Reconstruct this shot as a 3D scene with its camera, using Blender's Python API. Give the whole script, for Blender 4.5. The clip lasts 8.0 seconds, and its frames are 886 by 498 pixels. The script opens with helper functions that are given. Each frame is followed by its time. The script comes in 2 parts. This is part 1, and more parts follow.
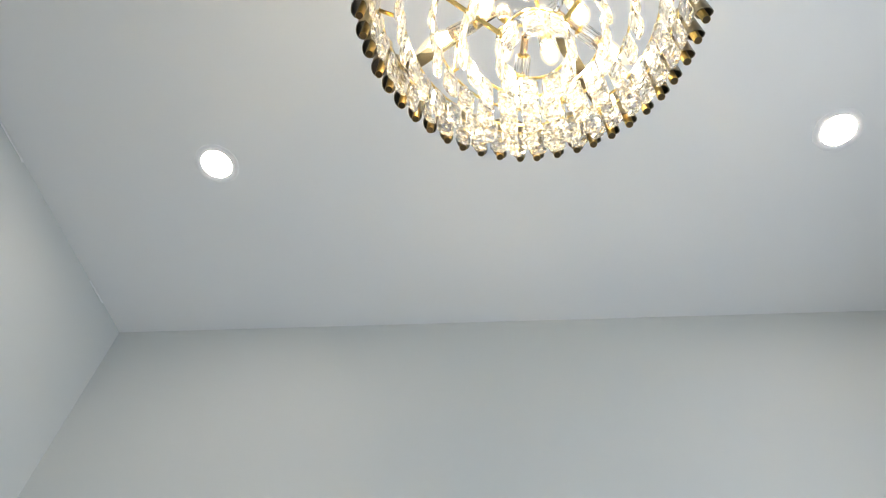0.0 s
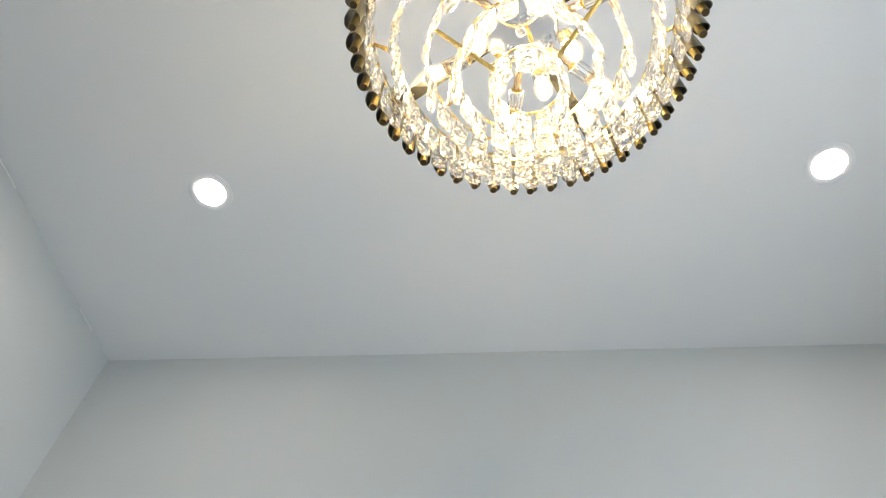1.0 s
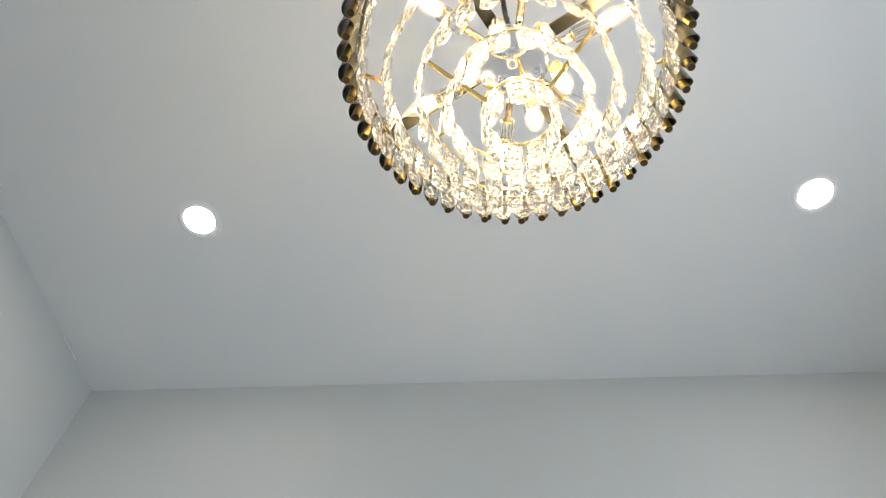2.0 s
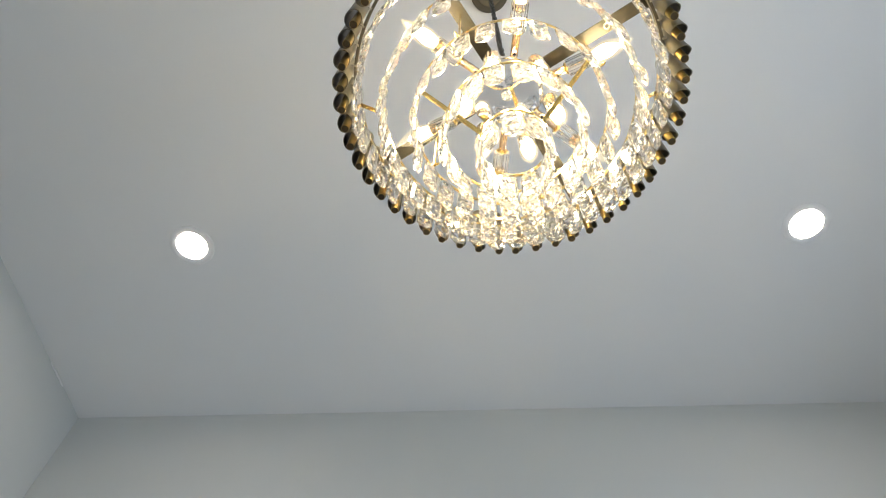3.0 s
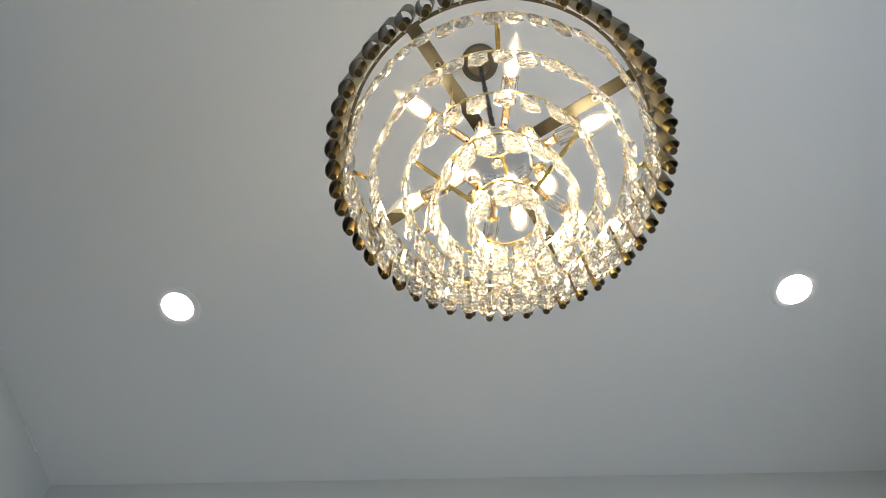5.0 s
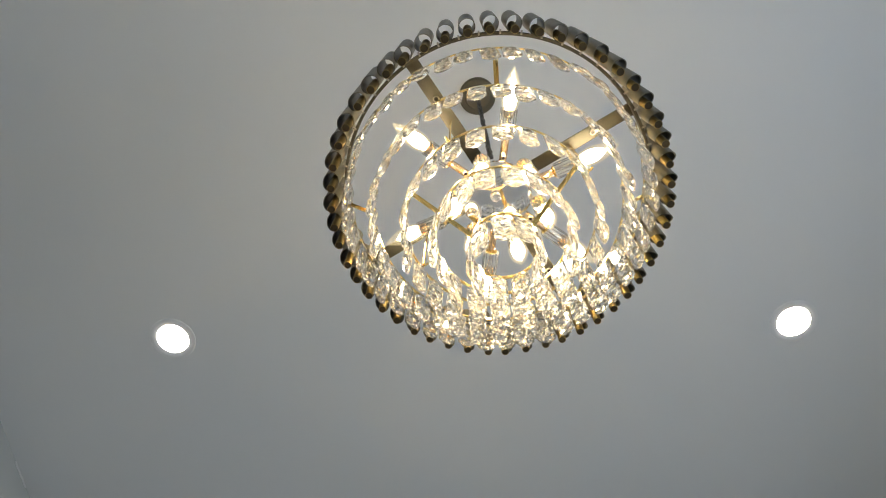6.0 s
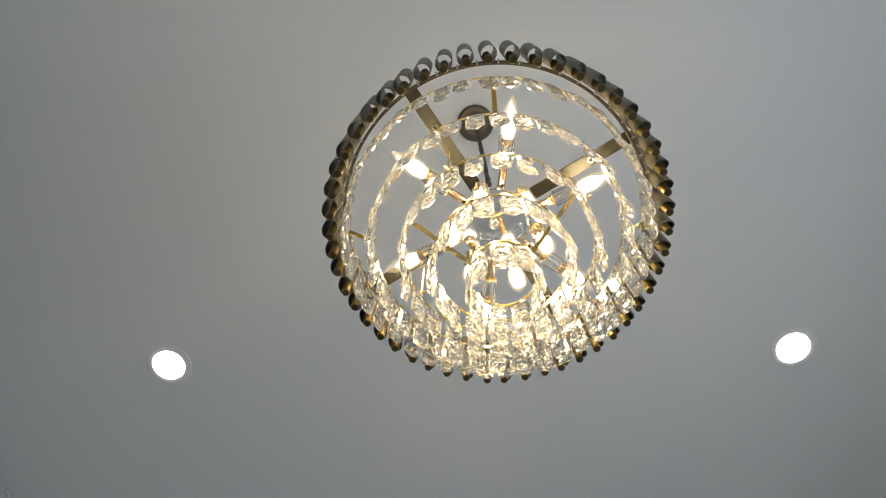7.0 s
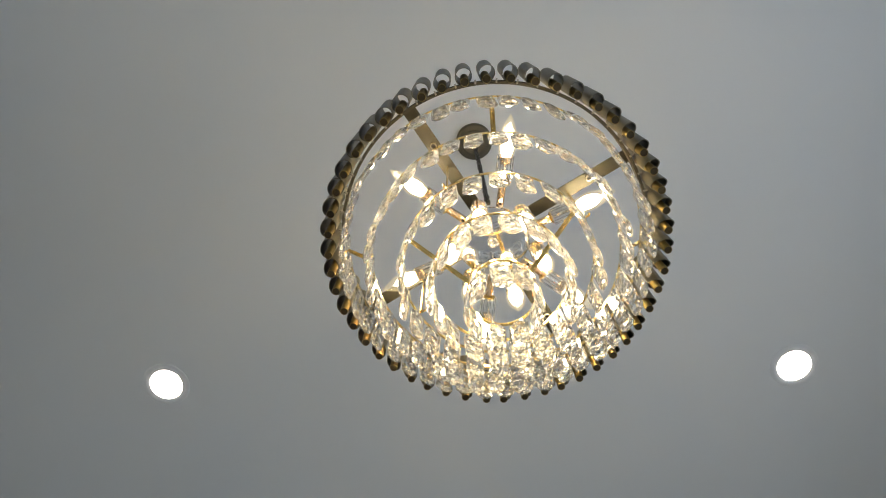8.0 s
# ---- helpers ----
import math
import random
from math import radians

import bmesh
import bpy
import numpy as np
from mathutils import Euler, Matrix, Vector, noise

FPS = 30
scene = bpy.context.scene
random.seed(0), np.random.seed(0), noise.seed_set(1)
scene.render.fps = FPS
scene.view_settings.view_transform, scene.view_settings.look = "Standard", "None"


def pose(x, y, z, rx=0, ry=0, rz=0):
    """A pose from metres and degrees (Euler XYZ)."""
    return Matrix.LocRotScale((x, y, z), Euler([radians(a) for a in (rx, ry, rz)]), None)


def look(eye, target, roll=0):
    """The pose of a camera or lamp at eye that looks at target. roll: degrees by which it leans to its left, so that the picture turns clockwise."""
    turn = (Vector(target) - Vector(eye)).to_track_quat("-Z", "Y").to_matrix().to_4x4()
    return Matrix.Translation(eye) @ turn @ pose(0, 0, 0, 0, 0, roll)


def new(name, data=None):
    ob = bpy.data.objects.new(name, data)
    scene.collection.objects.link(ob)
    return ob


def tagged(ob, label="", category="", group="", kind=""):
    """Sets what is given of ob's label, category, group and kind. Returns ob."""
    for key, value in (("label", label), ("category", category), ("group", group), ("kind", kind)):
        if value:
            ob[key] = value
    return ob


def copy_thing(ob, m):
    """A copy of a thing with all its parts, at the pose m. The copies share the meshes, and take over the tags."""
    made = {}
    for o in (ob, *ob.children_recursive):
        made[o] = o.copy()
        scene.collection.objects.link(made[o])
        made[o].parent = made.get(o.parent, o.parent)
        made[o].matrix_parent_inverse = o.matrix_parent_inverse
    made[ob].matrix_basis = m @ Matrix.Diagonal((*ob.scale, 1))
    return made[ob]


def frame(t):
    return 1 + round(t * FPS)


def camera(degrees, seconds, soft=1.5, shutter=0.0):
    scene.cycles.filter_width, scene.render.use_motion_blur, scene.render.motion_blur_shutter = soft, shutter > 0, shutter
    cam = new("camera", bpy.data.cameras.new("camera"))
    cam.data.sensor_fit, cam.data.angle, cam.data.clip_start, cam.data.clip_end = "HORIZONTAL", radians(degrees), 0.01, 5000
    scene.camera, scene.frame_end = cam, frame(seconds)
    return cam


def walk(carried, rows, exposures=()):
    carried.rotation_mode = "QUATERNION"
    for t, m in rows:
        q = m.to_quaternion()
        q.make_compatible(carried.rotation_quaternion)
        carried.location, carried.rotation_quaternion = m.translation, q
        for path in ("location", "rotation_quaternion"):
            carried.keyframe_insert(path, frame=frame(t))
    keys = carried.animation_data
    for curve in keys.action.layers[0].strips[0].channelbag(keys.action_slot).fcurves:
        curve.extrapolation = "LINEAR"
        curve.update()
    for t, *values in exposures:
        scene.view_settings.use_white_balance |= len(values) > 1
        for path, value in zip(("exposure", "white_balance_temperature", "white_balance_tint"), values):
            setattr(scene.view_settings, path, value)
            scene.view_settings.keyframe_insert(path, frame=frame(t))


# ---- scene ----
cam = camera(68.4, 8.0, soft=1.0)

# ---- the camera's way: nearly a turn on the spot, tilting up ----
EYE_Z = 1.2
WAY = (
    (0.0, 0.000, 0.000, 0.000, 5.44, 51.72, -3.18),
    (0.5, 0.001, 0.000, 0.008, 5.20, 52.97, -3.16),
    (1.0, 0.003, -0.003, 0.013, 4.78, 54.18, -3.06),
    (1.5, 0.001, -0.003, 0.017, 4.47, 55.42, -2.67),
    (3.0, -0.003, -0.009, 0.028, 3.57, 58.84, -1.99),
    (3.5, -0.004, -0.012, 0.035, 3.20, 59.98, -1.85),
    (4.0, -0.007, -0.019, 0.038, 3.21, 61.12, -1.37),
    (4.5, -0.005, -0.017, 0.040, 2.91, 62.57, -1.35),
    (6.0, -0.008, -0.019, 0.051, 2.57, 66.73, -1.15),
    (6.5, -0.007, -0.022, 0.053, 2.55, 67.81, -1.07),
    (7.0, -0.009, -0.023, 0.055, 2.47, 68.89, -1.00),
    (7.5, -0.008, -0.020, 0.055, 2.42, 69.94, -0.98),
    (8.0, -0.008, -0.024, 0.058, 2.56, 70.42, -0.90),
)
walk(cam,
     [(t, pose(x, y, EYE_Z + z, 90 + pitch, roll, yaw)) for t, x, y, z, yaw, pitch, roll in WAY],
     exposures=((0.0, 1.20, 6830, 17), (1.5, 1.09, 6830, 17), (3.5, 0.70, 6830, 17), (4.5, 0.55, 6830, 16.5), (6.5, 0.25, 6860, 16.5), (8.0, 0.16, 6860, 16.5)))

# light passes through many facets of crystal in a row
scene.cycles.max_bounces, scene.cycles.transmission_bounces, scene.cycles.glossy_bounces = 32, 32, 16

# ---- the plan, in metres ----
CEIL = 3.55                      # ceiling height
LEFT, RIGHT = -2.084, 2.136      # inner faces of the side walls
FAR, NEAR = 2.312, -4.20         # inner faces of the end walls
AX, AY = 0.0550, 0.3779          # the chandelier's plumb line

# ---- light: daylight from the window opening in the right wall ----
world = bpy.data.worlds.new("sky")
scene.world = world
world.use_nodes = True
wn = world.node_tree.nodes
sky = wn.new("ShaderNodeTexSky")
sky.sky_type = "NISHITA"
sky.sun_disc = False
sky.sun_elevation, sky.sun_rotation = radians(48), radians(200)
wn["Background"].inputs["Strength"].default_value = 0.12
world.node_tree.links.new(sky.outputs["Color"], wn["Background"].inputs["Color"])

sun = new("sun", bpy.data.lights.new("sun", "SUN"))
sun.data.energy, sun.data.angle, sun.data.color = 3.0, radians(0.5), (1.0, 0.95, 0.88)
sun.matrix_world = look((-3, -8, 10), (0, 0, 0))

WIN_Y0, WIN_Y1, WIN_Z0, WIN_Z1 = -1.5, 1.2, 0.4, 2.30
daylight = new("window_daylight", bpy.data.lights.new("window_daylight", "AREA"))
daylight.data.shape, daylight.data.size, daylight.data.size_y = "RECTANGLE", WIN_Z1 - WIN_Z0, WIN_Y1 - WIN_Y0
daylight.data.energy, daylight.data.color = 42.0, (0.58, 0.78, 1.0)
daylight.matrix_world = look((RIGHT + 0.08, (WIN_Y0 + WIN_Y1) / 2, (WIN_Z0 + WIN_Z1) / 2), (LEFT, (WIN_Y0 + WIN_Y1) / 2, (WIN_Z0 + WIN_Z1) / 2))


# ---- materials ----
def material(name):
    m = bpy.data.materials.new(name)
    m.use_nodes = True
    return m, m.node_tree.nodes, m.node_tree.links, m.node_tree.nodes["Principled BSDF"]


def surface(name, colour, rough, metal=0.0, grain=40.0, vary=0.06, bump=0.05, stain=1.6, stain_vary=0.05, per_piece=0.0, coords="Object"):
    """A surface whose colour and gloss vary at two scales, with fine relief."""
    m, n, l, bsdf = material(name)
    tc = n.new("ShaderNodeTexCoord")
    fine, broad = n.new("ShaderNodeTexNoise"), n.new("ShaderNodeTexNoise")
    fine.inputs["Scale"].default_value, fine.inputs["Detail"].default_value = grain, 6
    broad.inputs["Scale"].default_value, broad.inputs["Detail"].default_value = stain, 3
    for t in (fine, broad):
        l.new(tc.outputs[coords], t.inputs["Vector"])
    gain = n.new("ShaderNodeMath")
    gain.operation = "MULTIPLY_ADD"
    l.new(fine.outputs["Fac"], gain.inputs[0])
    gain.inputs[1].default_value, gain.inputs[2].default_value = vary * 2, 1 - vary
    gain2 = n.new("ShaderNodeMath")
    gain2.operation = "MULTIPLY_ADD"
    l.new(broad.outputs["Fac"], gain2.inputs[0])
    gain2.inputs[1].default_value, gain2.inputs[2].default_value = stain_vary * 2, 1 - stain_vary
    both = n.new("ShaderNodeMath")
    both.operation = "MULTIPLY"
    l.new(gain.outputs[0], both.inputs[0])
    l.new(gain2.outputs[0], both.inputs[1])
    last = both
    if per_piece:
        info, piece = n.new("ShaderNodeObjectInfo"), n.new("ShaderNodeMath")
        piece.operation = "MULTIPLY_ADD"
        l.new(info.outputs["Random"], piece.inputs[0])
        piece.inputs[1].default_value, piece.inputs[2].default_value = per_piece * 2, 1 - per_piece
        last = n.new("ShaderNodeMath")
        last.operation = "MULTIPLY"
        l.new(both.outputs[0], last.inputs[0])
        l.new(piece.outputs[0], last.inputs[1])
    tint = n.new("ShaderNodeVectorMath")
    tint.operation = "SCALE"
    tint.inputs[0].default_value = colour
    l.new(last.outputs[0], tint.inputs["Scale"])
    l.new(tint.outputs[0], bsdf.inputs["Base Color"])
    r = n.new("ShaderNodeMath")
    r.operation = "MULTIPLY_ADD"
    l.new(fine.outputs["Fac"], r.inputs[0])
    r.inputs[1].default_value, r.inputs[2].default_value = rough * 0.4, rough * 0.8
    l.new(r.outputs[0], bsdf.inputs["Roughness"])
    bsdf.inputs["Metallic"].default_value = metal
    if bump:
        b = n.new("ShaderNodeBump")
        b.inputs["Strength"].default_value, b.inputs["Distance"].default_value = bump, 0.002
        l.new(fine.outputs["Fac"], b.inputs["Height"])
        l.new(b.outputs[0], bsdf.inputs["Normal"])
    return m


CEILING_PAINT = surface("ceiling_paint", (0.80, 0.80, 0.79), 0.75, grain=180, vary=0.012, bump=0.06, stain=0.7, stain_vary=0.02)
WALL_PAINT = surface("wall_paint", (0.63, 0.645, 0.62), 0.6, grain=160, vary=0.015, bump=0.08, stain=0.8, stain_vary=0.025)
CAULK = surface("caulk", (0.90, 0.90, 0.89), 0.5, grain=60, vary=0.03)
FLOOR_MAT = surface("floor_tile", (0.73, 0.69, 0.63), 0.35, grain=30, vary=0.05, stain_vary=0.08)
BRONZE = surface("dark_bronze", (0.165, 0.150, 0.108), 0.40, metal=0.70, grain=220, vary=0.10, bump=0.03, stain=30, stain_vary=0.12, per_piece=0.12)
CAP_BROWN = surface("cap_brown", (0.085, 0.055, 0.020), 0.55, metal=0.5, grain=300, vary=0.15, bump=0.03, stain=60, stain_vary=0.15, per_piece=0.2)
BRASS = surface("aged_brass", (0.30, 0.22, 0.085), 0.42, metal=1.0, grain=200, vary=0.10, bump=0.02, stain=40, stain_vary=0.15, per_piece=0.10)
ARM_BRONZE = surface("brushed_dark_bronze", (0.028, 0.026, 0.018), 0.66, metal=0.30, grain=260, vary=0.12, bump=0.03, stain=30, stain_vary=0.12)
CANOPY_BRONZE = surface("canopy_bronze", (0.13, 0.113, 0.080), 0.5, metal=0.7, grain=220, vary=0.10, bump=0.03, stain=30, stain_vary=0.12)
GOLD = surface("polished_gold", (0.92, 0.66, 0.25), 0.20, metal=1.0, grain=150, vary=0.05, bump=0.01, stain=20, stain_vary=0.05)
ROSE = surface("rose_gold_plate", (0.86, 0.66, 0.46), 0.10, metal=1.0, grain=120, vary=0.04, bump=0.01, stain=20, stain_vary=0.04)
CHROME = surface("polished_chrome", (0.90, 0.89, 0.88), 0.05, metal=1.0, grain=90, vary=0.02, bump=0.004, stain=10, stain_vary=0.03)
IRON = surface("blackened_iron", (0.10, 0.095, 0.085), 0.45, metal=0.9, grain=300, vary=0.15, bump=0.05, stain=60, stain_vary=0.15)
TRIM = surface("downlight_trim", (0.82, 0.82, 0.81), 0.35, grain=80, vary=0.01, stain_vary=0.02)
# near black: painted-in darkness of the eyelet holes, and the dark screw heads
NEAR_BLACK = surface("near_black", (0.015, 0.014, 0.013), 0.8, grain=200)
SCREW = surface("screw_steel", (0.42, 0.40, 0.35), 0.30, metal=1.0, grain=300, vary=0.08)

# cut lead crystal: clear glass, with some rough glass mixed in as bloom-like haze
CRYSTAL, n, l, bsdf = material("cut_crystal")
bsdf.inputs["Base Color"].default_value = (0.99, 0.988, 0.978, 1)
bsdf.inputs["Roughness"].default_value = 0.0
bsdf.inputs["IOR"].default_value = 1.58
bsdf.inputs["Transmission Weight"].default_value = 1.0
soft, mix = n.new("ShaderNodeBsdfGlass"), n.new("ShaderNodeMixShader")
soft.inputs["Color"].default_value = (1.0, 0.995, 0.98, 1)
soft.inputs["Roughness"].default_value, soft.inputs["IOR"].default_value = 0.30, 1.52
mix.inputs[0].default_value = 0.07
l.new(bsdf.outputs[0], mix.inputs[1])
l.new(soft.outputs[0], mix.inputs[2])
l.new(mix.outputs[0], n["Material Output"].inputs["Surface"])

# lamp glass: clear, thin, with a faint emission added to imitate the filaments' glow
BULB_GLASS, n, l, bsdf = material("bulb_glass")
n.remove(bsdf)
clear, shine, glow = n.new("ShaderNodeBsdfTransparent"), n.new("ShaderNodeBsdfGlossy"), n.new("ShaderNodeEmission")
shine.inputs["Roughness"].default_value = 0.03
clear.inputs["Color"].default_value = (1.0, 0.98, 0.93, 1)
glow.inputs["Color"].default_value, glow.inputs["Strength"].default_value = (1.0, 0.86, 0.52, 1), 0.13
mix, add = n.new("ShaderNodeMixShader"), n.new("ShaderNodeAddShader")
mix.inputs[0].default_value = 0.07
l.new(clear.outputs[0], mix.inputs[1])
l.new(shine.outputs[0], mix.inputs[2])
l.new(mix.outputs[0], add.inputs[0])
l.new(glow.outputs[0], add.inputs[1])
l.new(add.outputs[0], n["Material Output"].inputs["Surface"])


def lit(name, colour, strength):
    m, n, l, bsdf = material(name)
    n.remove(bsdf)
    e = n.new("ShaderNodeEmission")
    e.inputs["Color"].default_value, e.inputs["Strength"].default_value = (*colour, 1), strength
    l.new(e.outputs[0], n["Material Output"].inputs["Surface"])
    return m


FILAMENT_GLOW = lit("lit_filament_glow", (1.0, 0.85, 0.53), 142.0)
LED_LENS = lit("lit_led_lens", (1.0, 0.95, 0.86), 60.0)


# ---- mesh helpers ----
def mesh_of(name, bm, mat, smooth=False):
    bm.normal_update()
    me = bpy.data.meshes.new(name)
    bm.to_mesh(me)
    bm.free()
    me.materials.append(mat)
    if smooth:
        me.shade_smooth()
        me.set_sharp_from_angle(angle=radians(35))
    return me


def put(name, me, parent, m=None, label=""):
    ob = new(name, me)
    ob.parent = parent
    ob.matrix_local = m if m is not None else Matrix()
    return tagged(ob, label) if label else ob


def part(name, bm, mat, parent, label="", smooth=False, m=None):
    return put(name, mesh_of(name, bm, mat, smooth), parent, m, label)


def box(bm, x0, x1, y0, y1, z0, z1):
    v = [bm.verts.new(p) for p in ((x0, y0, z0), (x1, y0, z0), (x1, y1, z0), (x0, y1, z0), (x0, y0, z1), (x1, y0, z1), (x1, y1, z1), (x0, y1, z1))]
    for f in ((3, 2, 1, 0), (4, 5, 6, 7), (0, 1, 5, 4), (1, 2, 6, 5), (2, 3, 7, 6), (3, 0, 4, 7)):
        bm.faces.new([v[i] for i in f])
    return bm


def lathe(profile, seg=48, closed=False):
    """A turned shape from (radius, height) pairs, its ends capped, or closed into a ring."""
    bm = bmesh.new()
    rings = []
    for r, z in profile:
        if r < 1e-6:
            rings.append([bm.verts.new((0, 0, z))])
        else:
            rings.append([bm.verts.new((r * math.cos(2 * math.pi * i / seg), r * math.sin(2 * math.pi * i / seg), z)) for i in range(seg)])
    pairs = list(zip(rings, rings[1:])) + ([(rings[-1], rings[0])] if closed else [])
    for a, b in pairs:
        for i in range(seg):
            j = (i + 1) % seg
            ring = [a[i % len(a)], a[j % len(a)], b[j % len(b)], b[i % len(b)]]
            face = [v for k, v in enumerate(ring) if v not in ring[:k]]
            if len(face) > 2:
                bm.faces.new(face)
    if not closed:
        for ring, flip in ((rings[0], True), (rings[-1], False)):
            if len(ring) > 2:
                bm.faces.new(ring[::-1] if flip else ring)
    bmesh.ops.recalc_face_normals(bm, faces=bm.faces)
    return bm


def tube_along(points, r, seg=8, flat=1.0, closed=False):
    """A rod along points; flat below 1 presses it into a strip."""
    bm = bmesh.new()
    pts = [Vector(p) for p in points]
    rings = []
    for i, p in enumerate(pts):
        a = pts[i - 1] if (i > 0 or closed) else p
        b = pts[(i + 1) % len(pts)] if (i < len(pts) - 1 or closed) else p
        d = (b - a).normalized()
        side = d.cross(Vector((0, 0, 1)))
        side = side.normalized() if side.length > 1e-4 else Vector((1, 0, 0))
        up = side.cross(d).normalized()
        rings.append([bm.verts.new(p + side * r * math.cos(2 * math.pi * k / seg) + up * r * flat * math.sin(2 * math.pi * k / seg)) for k in range(seg)])
    for a, b in list(zip(rings, rings[1:])) + ([(rings[-1], rings[0])] if closed else []):
        for k in range(seg):
            bm.faces.new((a[k], a[(k + 1) % seg], b[(k + 1) % seg], b[k]))
    if not closed:
        bm.faces.new(rings[0][::-1])
        bm.faces.new(rings[-1])
    bmesh.ops.recalc_face_normals(bm, faces=bm.faces)
    return bm


def turn(az):
    return Matrix.Rotation(radians(az), 4, "Z")


def polar(r, az, z):
    return Vector((r * math.cos(radians(az)), r * math.sin(radians(az)), z))


# ---- the room ----
def uneven_slab(name, x0, x1, y0, y1, z0, z1, mat, wave=0.0):
    """A slab whose lower face is slightly wavy, as plasterboard is."""
    bm = bmesh.new()
    nx, ny = 60, 60
    grid = [[bm.verts.new((x0 + (x1 - x0) * i / nx, y0 + (y1 - y0) * j / ny,
                           z0 + wave * noise.noise(Vector((i * 0.21, j * 0.21, 3.0))))) for j in range(ny + 1)] for i in range(nx + 1)]
    for i in range(nx):
        for j in range(ny):
            bm.faces.new((grid[i][j], grid[i][j + 1], grid[i + 1][j + 1], grid[i + 1][j]))
    top = [bm.verts.new(p) for p in ((x0, y0, z1), (x1, y0, z1), (x1, y1, z1), (x0, y1, z1))]
    bm.faces.new(top)
    rim = ([grid[i][0] for i in range(nx + 1)], [grid[nx][j] for j in range(ny + 1)],
           [grid[i][ny] for i in range(nx, -1, -1)], [grid[0][j] for j in range(ny, -1, -1)])
    for k, edge in enumerate(rim):
        bm.faces.new([*edge, top[(k + 1) % 4], top[k]])
    bmesh.ops.recalc_face_normals(bm, faces=bm.faces)
    return new(name, mesh_of(name, bm, mat, True))


tagged(uneven_slab("ceiling", LEFT - 0.12, RIGHT + 0.12, NEAR - 0.12, FAR + 0.12, CEIL, CEIL + 0.15, CEILING_PAINT, 0.0015),
       "flat white painted plasterboard ceiling with recessed downlights", "ceiling", kind="structure")


def wall(name, label, *boxes):
    bm = bmesh.new()
    for b in boxes:
        box(bm, *b)
    return tagged(new(name, mesh_of(name, bm, WALL_PAINT)), label, "wall", kind="structure")


TOP = CEIL + 0.02
wall("wall_far", "plain pale grey painted wall below the ceiling", (LEFT, RIGHT, FAR, FAR + 0.12, 0, TOP))
wall("wall_left", "plain pale grey painted side wall", (LEFT - 0.12, LEFT, NEAR - 0.12, FAR + 0.12, 0, TOP))
# out of view; its distance is set to tone down light bounced overhead
wall("wall_near", "plain pale grey painted wall", (LEFT, RIGHT, NEAR - 0.12, NEAR, 0, TOP))
wall("wall_right", "plain pale grey painted wall with a window opening",
     (RIGHT, RIGHT + 0.12, NEAR - 0.12, WIN_Y0, 0, TOP), (RIGHT, RIGHT + 0.12, WIN_Y1, FAR + 0.12, 0, TOP),
     (RIGHT, RIGHT + 0.12, WIN_Y0, WIN_Y1, 0, WIN_Z0), (RIGHT, RIGHT + 0.12, WIN_Y0, WIN_Y1, WIN_Z1, TOP))
floor_bm = box(bmesh.new(), LEFT - 0.12, RIGHT + 0.12, NEAR - 0.12, FAR + 0.12, -0.1, 0.0)
tagged(new("floor", mesh_of("floor", floor_bm, FLOOR_MAT)), "plain light warm-toned tiled floor", "floor", kind="structure")


# hairline beads of caulk where the left wall meets the ceiling
def caulk_bead(y0, y1):
    rng = random.Random(int(y0 * 1000))
    pts = [(LEFT + 0.004 + rng.uniform(0, 0.0015), y0 + (y1 - y0) * i / 12, CEIL - 0.006 - rng.uniform(0, 0.003)) for i in range(13)]
    return tagged(new("trim", mesh_of("trim", tube_along(pts, 0.0036, 8), CAULK, True)), "thin white caulk bead in the ceiling corner", "caulk", kind="structure")


caulk_bead(1.02, 1.26)
caulk_bead(1.94, 2.09)


# ---- recessed downlights ----
def downlight():
    root = new("recessed_downlight")
    part("trim_ring", lathe(((0.0650, 0.004), (0.0650, -0.0016), (0.0675, -0.0024), (0.080, -0.0032), (0.0905, -0.0025), (0.0938, -0.0012), (0.0945, 0.001), (0.0940, 0.004)), 64, True), TRIM, root, "white plastic trim ring", True)
    lens = lathe(((0.0, -0.0062), (0.018, -0.0059), (0.034, -0.0051), (0.048, -0.0040), (0.058, -0.0028), (0.0649, -0.0014), (0.0649, 0.003), (0.0, 0.003)), 64)
    part("lens", lens, LED_LENS, root, "glowing white diffuser", True)
    return tagged(root, "round white recessed downlight, switched on, flush in the ceiling", "downlight", "ceiling downlights")


can = downlight()
can.matrix_basis = pose(-1.229, 1.328, CEIL)
copy_thing(can, pose(1.283, 1.331, CEIL))

# ---- the chandelier ----
chandelier = new("chandelier")
chandelier.matrix_basis = pose(AX, AY, 0)
tagged(chandelier, "round tiered crystal chandelier with dark bronze tubes, lit, chain-hung", "chandelier")

# canopy on the ceiling, and the chain below it
CANOPY = (-0.008, 0.013)
part("canopy", lathe(((0.0, CEIL - 0.030), (0.012, CEIL - 0.030), (0.014, CEIL - 0.026), (0.040, CEIL - 0.026), (0.044, CEIL - 0.022), (0.058, CEIL - 0.020), (0.063, CEIL - 0.015), (0.064, CEIL + 0.002), (0.0, CEIL + 0.002)), 64),
     CANOPY_BRONZE, chandelier, "dark bronze ceiling canopy", True, pose(*CANOPY, 0))
HUB_TOP = 2.50
link_pts = []
for i in range(16):
    a = 2 * math.pi * i / 16
    link_pts.append((0.0065 * math.cos(a), 0.0, 0.0065 * math.sin(a) + (0.007 if math.sin(a) > 0 else -0.007)))
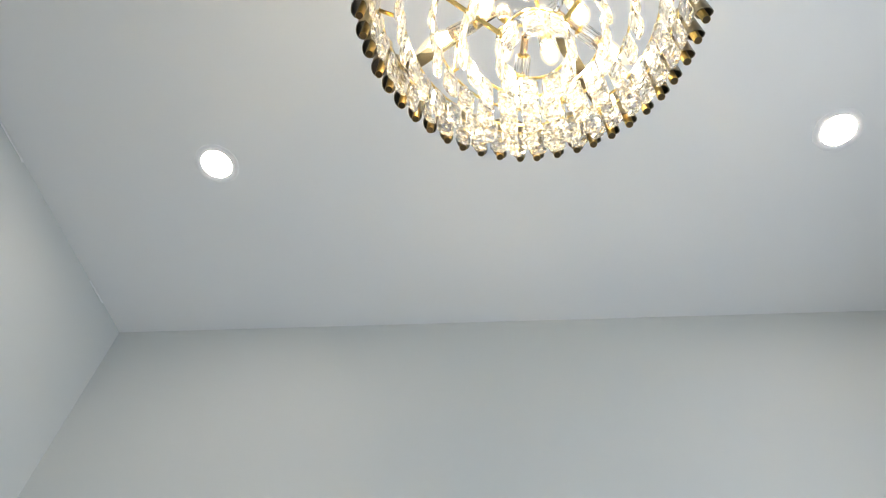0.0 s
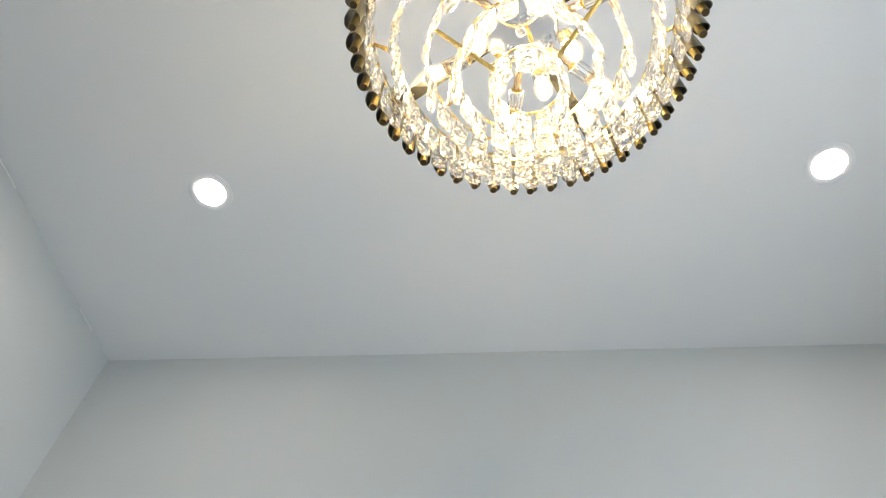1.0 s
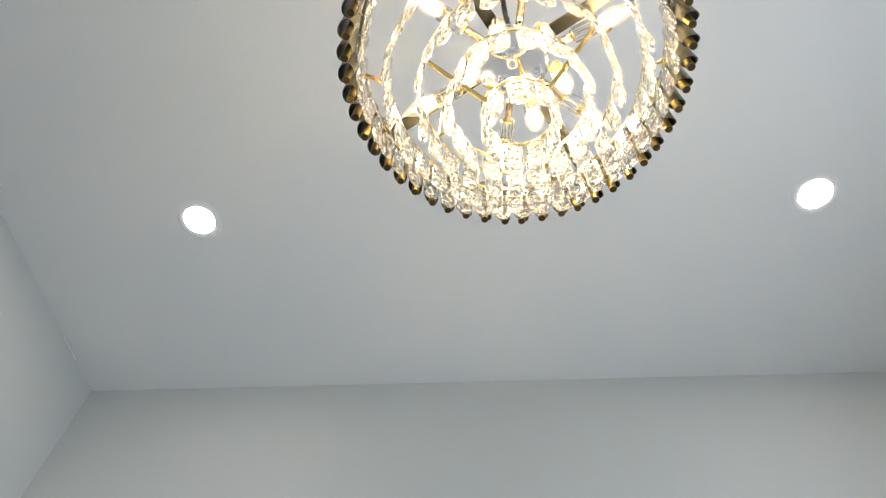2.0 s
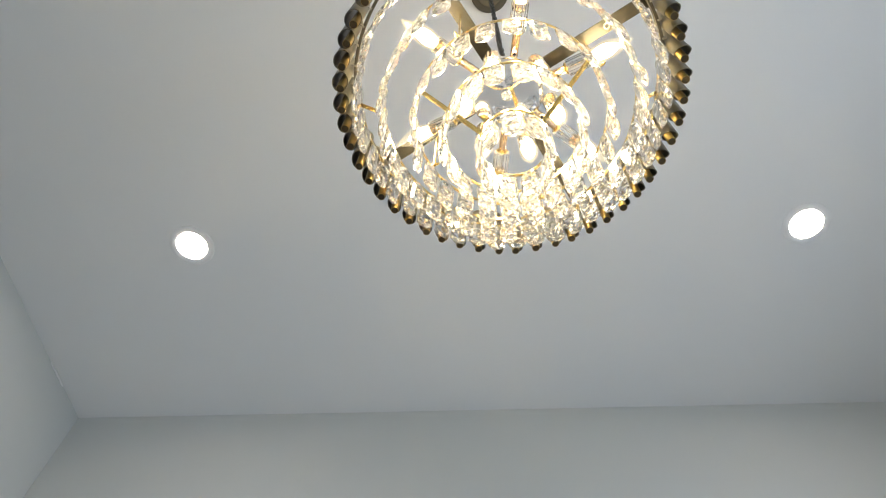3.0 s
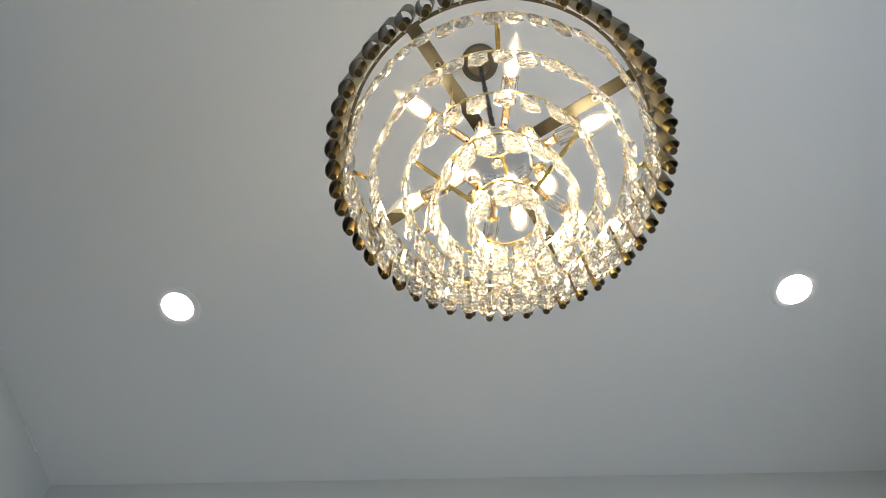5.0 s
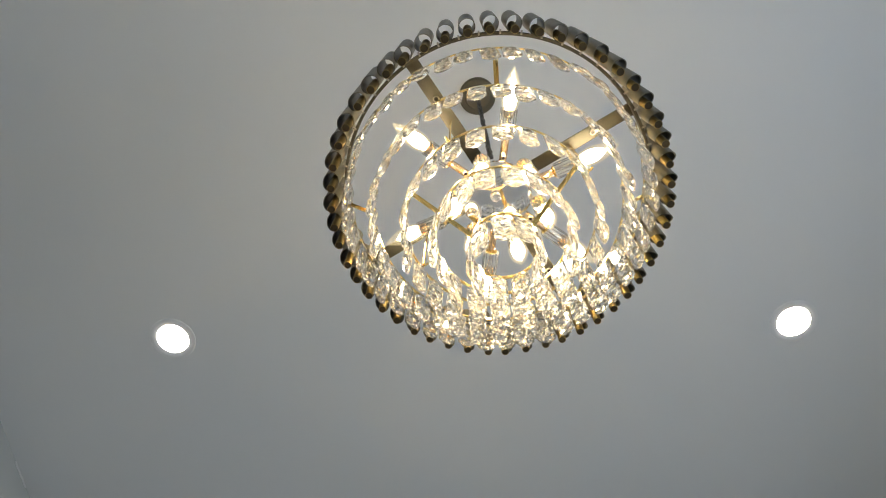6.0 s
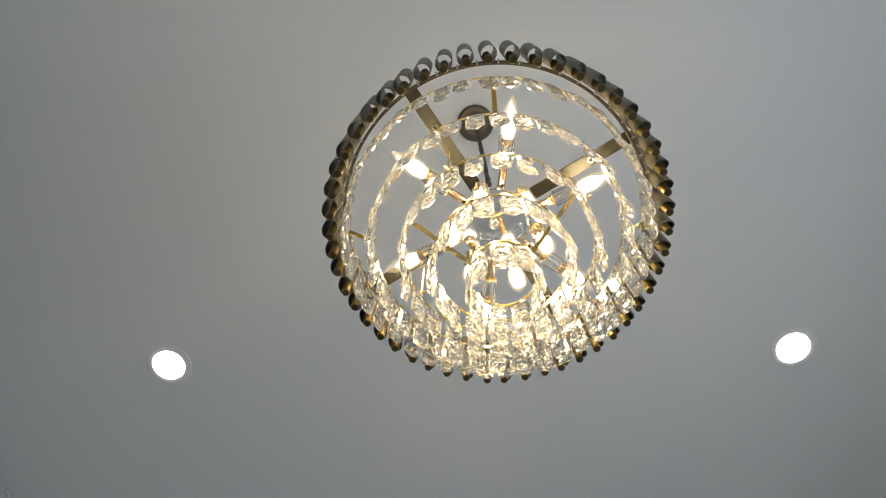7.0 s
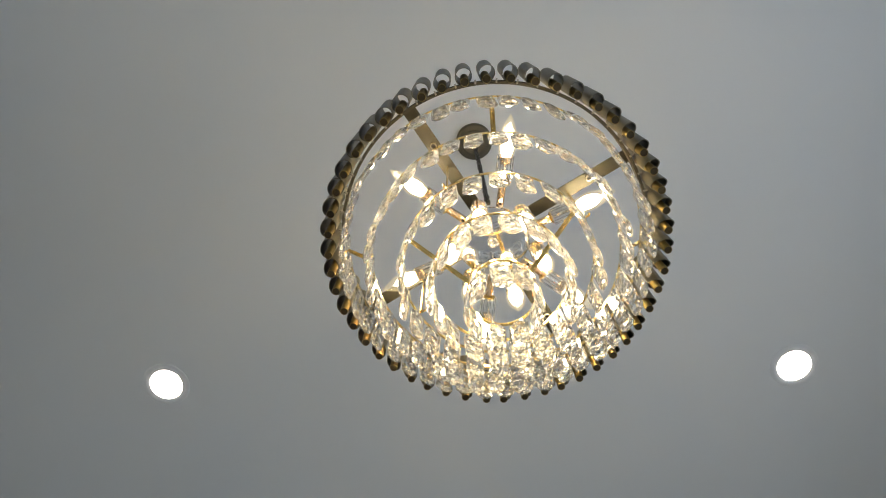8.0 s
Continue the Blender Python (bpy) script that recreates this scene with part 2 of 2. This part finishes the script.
chain = part("chain", tube_along([(CANOPY[0] * i / 40 + 0.004 * math.sin(i * 0.9), CANOPY[1] * i / 40 + 0.004 * math.cos(i * 0.9), HUB_TOP + 0.03 + (CEIL - 0.03 - HUB_TOP - 0.03) * i / 40) for i in range(41)], 0.0022, 8), IRON, chandelier, "dark lamp cord threaded through the chain", True)
link_mesh = mesh_of("chain_link", tube_along(link_pts, 0.0019, 8, closed=True), IRON, True)
count = 44
step = (CEIL - 0.035 - HUB_TOP - 0.03) / count
for i in range(count):
    put("chain_link", link_mesh, chain, pose(CANOPY[0] * i / count, CANOPY[1] * i / count, HUB_TOP + 0.03 + step * (i + 0.5), random.uniform(-4, 4), random.uniform(-4, 4), 40 + 90 * (i % 2) + random.uniform(-12, 12)))

# hub: a turned bronze body, a chrome plate below it and a small cut-crystal finial
HUB = (-0.0055, -0.004)
part("hub", lathe(((0.0, HUB_TOP), (0.010, HUB_TOP), (0.012, HUB_TOP - 0.02), (0.030, HUB_TOP - 0.024), (0.050, HUB_TOP - 0.03), (0.052, 2.425), (0.0, 2.425)), 48), BRONZE, chandelier, "", True)
part("hub_plate", lathe(((0.0, 2.4245), (0.0655, 2.4245), (0.0675, 2.4225), (0.0675, 2.412), (0.0655, 2.4095), (0.0, 2.4092)), 64), CHROME, chandelier, "mirror-polished round plate", True, pose(*HUB, 0))
part("finial", lathe(((0.0, 2.3965), (0.005, 2.3975), (0.0085, 2.400), (0.0100, 2.403), (0.0085, 2.4065), (0.006, 2.4092), (0.0, 2.4092)), 8), CRYSTAL, chandelier, "small faceted crystal drop", False, pose(*HUB, 0))
loop = [(0.011 * math.cos(2 * math.pi * i / 20), 0, HUB_TOP + 0.012 + 0.012 * math.sin(2 * math.pi * i / 20)) for i in range(20)]
part("hanging_loop", tube_along(loop, 0.0028, 8, closed=True), IRON, chandelier, "", True)

# band with its bronze tubes
BAND_R, BAND_Z = 0.2935, 2.446
band = part("outer_band", lathe(((BAND_R - 0.0055, BAND_Z), (BAND_R, BAND_Z), (BAND_R, BAND_Z + 0.022), (BAND_R - 0.0055, BAND_Z + 0.022)), 150, True), ARM_BRONZE, chandelier, "dark bronze band", True, pose(-0.001, 0.001, 0))
TUBES, TUBE_R, TUBE_C = 50, 0.0147, 0.3112


def slant_tube(r, wall_t, top, low, slope, seg=28):
    """An open tube, cut off aslant at its lower end: the cut rises towards +y."""
    bm = bmesh.new()
    loops = []
    for rad, upper in ((r, True), (r, False), (r - wall_t, False), (r - wall_t, True)):
        loops.append([bm.verts.new((rad * math.cos(2 * math.pi * i / seg), rad * math.sin(2 * math.pi * i / seg),
                                    top if upper else low + slope * rad * math.sin(2 * math.pi * i / seg))) for i in range(seg)])
    for a, b in zip(loops, loops[1:] + loops[:1]):
        for i in range(seg):
            j = (i + 1) % seg
            bm.faces.new((a[i], a[j], b[j], b[i]))
    bmesh.ops.recalc_face_normals(bm, faces=bm.faces)
    return bm


big_tube = mesh_of("tube", slant_tube(TUBE_R, 0.0012, 2.515, 2.397, 0.85), BRONZE, True)
small_tube = mesh_of("inner_tube", lathe(((0.0, 2.3665), (0.0064, 2.3665), (0.0065, 2.361), (0.0070, 2.361), (0.0074, 2.3616), (0.0074, 2.440), (0.0, 2.440)), 20), BRASS, True)
# end caps in a darker brown than the brass tubes
cap_mesh = mesh_of("end_cap", lathe(((0.0, 2.3622), (0.0064, 2.3622), (0.0064, 2.3660), (0.0, 2.3660)), 20), CAP_BROWN, True)
clip_mesh = mesh_of("clip", box(bmesh.new(), BAND_R - 0.003, BAND_R + 0.005, -0.0016, 0.0016, BAND_Z - 0.0025, BAND_Z - 0.0004), SCREW)
for i in range(TUBES):
    az = 1.8 + 360 / TUBES * i + random.uniform(-0.35, 0.35)
    m = turn(az) @ pose(TUBE_C, 0, 0, 0, 0, random.uniform(-7, 7))
    put("tube", big_tube, band, m)
    m = turn(az + random.uniform(-0.5, 0.5)) @ pose(TUBE_C - 0.0062, 0, random.uniform(-0.0015, 0.0015))
    put("inner_tube", small_tube, band, m)
    put("end_cap", cap_mesh, band, m, "dark brown tube end")
    put("clip", clip_mesh, band, turn(az + 3.6))

# four flat arms that carry the band
ARM_Z = 2.468
arm_bm = box(bmesh.new(), 0.045, BAND_R - 0.006, -0.0128, 0.0128, ARM_Z, ARM_Z + 0.004)
bmesh.ops.bevel(arm_bm, geom=list(arm_bm.edges), offset=0.0012, segments=2, profile=0.5, affect="EDGES")
arm_mesh = mesh_of("flat_arm", arm_bm, ARM_BRONZE, True)
eyelet_mesh = mesh_of("eyelet", lathe(((0.0042, ARM_Z - 0.0040), (0.0052, ARM_Z - 0.0040), (0.0062, ARM_Z - 0.0028), (0.0062, ARM_Z + 0.001), (0.0042, ARM_Z + 0.001)), 24, True), SCREW, True)
# a black disc paints the dark of the hole into each eyelet
hole_shade_mesh = mesh_of("bore", lathe(((0.0, ARM_Z - 0.0006), (0.0042, ARM_Z - 0.0006), (0.0042, ARM_Z + 0.001), (0.0, ARM_Z + 0.001)), 20), NEAR_BLACK, True)
ARMS = (60, 150, 238.2, 330)
T3_R, T3_Z = 0.1632, 2.2956
rod_bm = tube_along([(T3_R - 0.002, 0, ARM_Z + 0.001), (T3_R - 0.002, 0, T3_Z)], 0.0021, 10)
rod_mesh = mesh_of("hanger_rod", rod_bm, GOLD, True)
hook_mesh = mesh_of("hook", tube_along([(T3_R - 0.012, 0, T3_Z - 0.004), (T3_R + 0.006, 0, T3_Z - 0.004), (T3_R + 0.008, 0, T3_Z + 0.002)], 0.0022, 8), GOLD, True)
peg_mesh = mesh_of("peg", tube_along([(0.2715, 0, ARM_Z + 0.001), (0.2715, 0, 2.409)], 0.0020, 8), GOLD, True)
foot_mesh = mesh_of("peg_foot", tube_along([(0.262, 0, 2.4055), (0.276, 0, 2.4055)], 0.0022, 8), GOLD, True)
for az in ARMS:
    arm = put("flat_arm", arm_mesh, chandelier, turn(az), "flat dark bronze arm")
    put("eyelet", eyelet_mesh, arm, pose(0.2085, 0, 0))
    put("bore", hole_shade_mesh, arm, pose(0.2085, 0, 0))
    put("hanger_rod", rod_mesh, arm, None, "thin polished gold rod")
    put("hook", hook_mesh, arm)
    put("peg", peg_mesh, arm)
    put("peg_foot", foot_mesh, arm)


# ---- crystal tiers ----
def cut_crystal(w, h, t, seed):
    """A slab of cut crystal with clipped corners, hanging from z = 0: a polished table with bevels on the inner
    side, and on the outer side bevels round a field of small pyramids, each a little different."""
    rng = random.Random(seed)
    c = 0.30 * w
    corners = [(-w / 2 + c, h / 2), (w / 2 - c, h / 2), (w / 2, h / 2 - c), (w / 2, -h / 2 + c),
               (w / 2 - c, -h / 2), (-w / 2 + c, -h / 2), (-w / 2, -h / 2 + c), (-w / 2, h / 2 - c)]
    bm = bmesh.new()
    girdle = {}
    for s in (-1, 1):
        outer = [bm.verts.new((s * t * 0.14, x, z - h / 2)) for x, z in corners]
        girdle[s] = outer
        bevel = [bm.verts.new((s * t * (0.42 + rng.uniform(-0.03, 0.03)), x * 0.70, z * 0.84 - h / 2)) for x, z in corners]
        for k in range(8):
            k2 = (k + 1) % 8
            bm.faces.new((outer[k], outer[k2], bevel[k2]))
            bm.faces.new((outer[k], bevel[k2], bevel[k]))
        # rows of points across the table, one more for each row of pyramids
        rows, cols = (4, 2) if s > 0 else (2, 2)
        hw, hh = 0.70 * w / 2, 0.84 * (h / 2 - c)
        wave = 0.09 if s > 0 else 0.02
        grid = []
        for a in range(rows + 1):
            z = hh - 2 * hh * a / rows
            line = []
            for b in range(cols + 1):
                if b in (0, cols) and a in (0, rows):
                    line.append(bevel[{(0, 0): 7, (0, cols): 2, (rows, 0): 6, (rows, cols): 3}[(a, b)]])
                else:
                    x = (2 * b / cols - 1) * hw + (rng.uniform(-0.03, 0.03) * w if 0 < b < cols else 0)
                    up = wave * (1 if (a + b) % 2 else -0.6) + rng.uniform(-0.03, 0.03) if 0 < b < cols else 0.0
                    line.append(bm.verts.new((s * t * (0.42 + up), x, z - h / 2 + rng.uniform(-0.015, 0.015) * h)))
            grid.append(line)
        for a in range(rows):
            for b in range(cols):
                quad = (grid[a][b], grid[a][b + 1], grid[a + 1][b + 1], grid[a + 1][b])
                mid = sum((v.co for v in quad), Vector()) / 4
                tip = bm.verts.new(mid + Vector((s * t * rng.uniform(0.04, 0.10) * (1 if s > 0 else 0.25), rng.uniform(-0.02, 0.02) * w, rng.uniform(-0.01, 0.01) * h)))
                for k in range(4):
                    bm.faces.new((quad[k], quad[(k + 1) % 4], tip))
        for ends, line in (((bevel[7], bevel[0], bevel[1], bevel[2]), grid[0]), ((bevel[6], bevel[5], bevel[4], bevel[3]), grid[rows])):
            half = cols // 2
            for fan, tip in ((line[:half + 1], ends[1]), (line[half:], ends[2])):
                for p, q in zip(fan, fan[1:]):
                    bm.faces.new((p, q, tip))
            bm.faces.new((ends[1], ends[2], line[half]))
        # the long bevels close on the rows' outer points
        for b in (0, cols):
            bm.faces.new([line[b] for line in grid])
    for k in range(8):
        k2 = (k + 1) % 8
        bm.faces.new((girdle[-1][k], girdle[-1][k2], girdle[1][k2], girdle[1][k]))
    bmesh.ops.triangulate(bm, faces=[f for f in bm.faces if len(f.verts) > 4])
    bmesh.ops.recalc_face_normals(bm, faces=bm.faces)
    return mesh_of("crystal", bm, CRYSTAL)


CUTS = [cut_crystal(0.0312, 0.0860, 0.0120, s) for s in range(8)]
pin_mesh = mesh_of("pin", tube_along([(-0.0018, 0, 0.004), (-0.0026, 0, 0.001), (-0.0026, 0, -0.004), (0.0, 0, -0.0085)], 0.0008, 6), GOLD, True)
# radius, height, crystals, bearing of one of them
TIERS = ((0.2721, 2.408, 44, 267.3), (0.2218, 2.3505, 36, 261.0), (0.1632, 2.2956, 24, 255.7), (0.1110, 2.2404, 18, 256.1), (0.0543, 2.1837, 9, 262.3))
rings = []
for r, z, count, first in TIERS:
    ring = part("crystal_tier", lathe(((r - 0.0015, z - 0.0027), (r + 0.0012, z - 0.0030), (r + 0.0012, z + 0.0030), (r - 0.0015, z + 0.0027)), 120, True), GOLD, chandelier, "thin gold ring hung with cut crystals", True, pose(-0.004, 0.004 if count == 36 else 0.0015, 0))
    rings.append(ring)
    for i in range(count):
        az = first + 360 * i / count
        put("pin", pin_mesh, ring, turn(az) @ pose(r, 0, z))
        put("crystal", CUTS[random.randrange(8)], ring, turn(az) @ pose(r - 0.002, random.uniform(-0.001, 0.001), z - 0.0055, random.uniform(-2.5, 2.5), random.uniform(-3, 3), random.uniform(-8, 8)))


# gold struts from tier to tier
def strut(a, b, az, parent):
    r0, z0 = TIERS[a][:2]
    r1, z1 = TIERS[b][:2]
    bm = tube_along([polar(r0, az, z0 - 0.002), polar(r1, az, z1)], 0.0042, 4, 0.35)
    part("strut", bm, GOLD, parent, "flat polished gold strut")


for az in (0, 90, 180.5, 270):
    strut(0, 1, az, rings[1])
for az in (201, 323, 70):
    strut(2, 4, az, rings[4])


# ---- lamp holders: six level ones, six hanging ----
def bulb_shape(length, r):
    prof = [(0.0, 0.0), (r * 0.62, 0.0), (r * 0.74, 0.05), (r * 0.90, 0.16), (r * 0.985, 0.28), (r, 0.36), (r * 0.95, 0.48), (r * 0.80, 0.62), (r * 0.56, 0.76), (r * 0.32, 0.88), (r * 0.13, 0.965), (0.0, 1.0)]
    return lathe([(a, b * length) for a, b in prof], 28)


BULB_L = 0.078
bulb_mesh = mesh_of("bulb", bulb_shape(BULB_L, 0.0172), BULB_GLASS, True)
# core swollen well past a filament, so that its shape holds the bloom too
core_mesh = mesh_of("filament", lathe([(0.0, 0.003), (0.0078, 0.004), (0.0110, 0.014), (0.0120, 0.024), (0.0104, 0.035), (0.0062, 0.044), (0.0022, 0.050), (0.0, 0.052)], 20), FILAMENT_GLOW, True)
socket_mesh = mesh_of("socket", lathe(((0.0, -0.0125), (0.0075, -0.0125), (0.0090, -0.010), (0.0092, -0.006), (0.0108, -0.005), (0.0108, 0.002), (0.0095, 0.003), (0.0, 0.003)), 28), ROSE, True)
stem_mesh = mesh_of("stem", lathe(((0.0, -0.0465), (0.0030, -0.0465), (0.0030, -0.0130), (0.0, -0.0130)), 16), CHROME, True)


def ribbed_sleeve(r, wall_t, z0, z1, ribs=14):
    """An open glass sleeve with upright ribs."""
    bm = bmesh.new()
    seg = ribs * 2
    loops = []
    for base, z in ((r, z1), (r, z0), (r - wall_t, z0), (r - wall_t, z1)):
        loops.append([bm.verts.new(((base + (0.0005 if i % 2 else -0.0003)) * math.cos(2 * math.pi * i / seg),
                                    (base + (0.0005 if i % 2 else -0.0003)) * math.sin(2 * math.pi * i / seg), z)) for i in range(seg)])
    for p, q in zip(loops, loops[1:] + loops[:1]):
        for i in range(seg):
            bm.faces.new((p[i], p[(i + 1) % seg], q[(i + 1) % seg], q[i]))
    bmesh.ops.recalc_face_normals(bm, faces=bm.faces)
    return bm


sleeve_mesh = mesh_of("glass_sleeve", ribbed_sleeve(0.0150, 0.0022, -0.046, 0.004), CRYSTAL)
collar_mesh = mesh_of("collar", lathe(((0.0, -0.052), (0.0075, -0.052), (0.0115, -0.049), (0.0115, -0.0465), (0.0, -0.0465)), 20), GOLD, True)


def lamp_holder(name, m, arm_bm, label):
    """m carries +z to the way in which the bulb points, with the bulb's foot at its origin."""
    arm = part(name, arm_bm, ROSE, chandelier, label, True)
    put("socket", socket_mesh, arm, m)
    put("stem", stem_mesh, arm, m, "thin chrome stem")
    put("collar", collar_mesh, arm, m)
    put("glass_sleeve", sleeve_mesh, arm, m, "clear ribbed glass sleeve")
    put("filament", core_mesh, arm, m)
    put("bulb", bulb_mesh, arm, m, "clear candle bulb, glowing warm white")
    return arm


knuckle_mesh = mesh_of("knuckle", lathe(((0.0, -0.0045), (0.0050, -0.0045), (0.0058, -0.0035), (0.0058, 0.0035), (0.0050, 0.0045), (0.0, 0.0045)), 20), ROSE, True)
screw_mesh = mesh_of("screw", lathe(((0.0, -0.0016), (0.0022, -0.0013), (0.0030, 0.0), (0.0030, 0.002), (0.0, 0.002)), 16), NEAR_BLACK, True)
for k in range(6):
    az = 277.5 + 60 * k
    arm = lamp_holder("level_lamp_arm", turn(az) @ pose(0.161, 0, 2.421, 0, 90, 0),
                      tube_along([polar(r, az, z) for r, z in ((0.046, 2.4265), (0.066, 2.4250), (0.0675, 2.4248), (0.0676, 2.4247), (0.112, 2.421))], 0.0072, 16), "level rose-gold lamp arm")
    put("knuckle", knuckle_mesh, arm, turn(az) @ pose(0.064, 0, 2.4165, 0, 0, 0))
    put("screw", screw_mesh, arm, turn(az) @ pose(0.076, 0, 2.4165, 0, 0, 0))
for k in range(6):
    az = 8 + 60 * k
    lamp_holder("drop_lamp_arm", pose(-0.002, -0.007, 0) @ turn(az) @ pose(0.0785, 0, 2.340, 0, 177, 0),
                tube_along([polar(0.048, az, 2.434), polar(0.058, az, 2.436), polar(0.064, az, 2.430), polar(0.0645, az, 2.388)], 0.0050, 12), "short rose-gold drop arm")
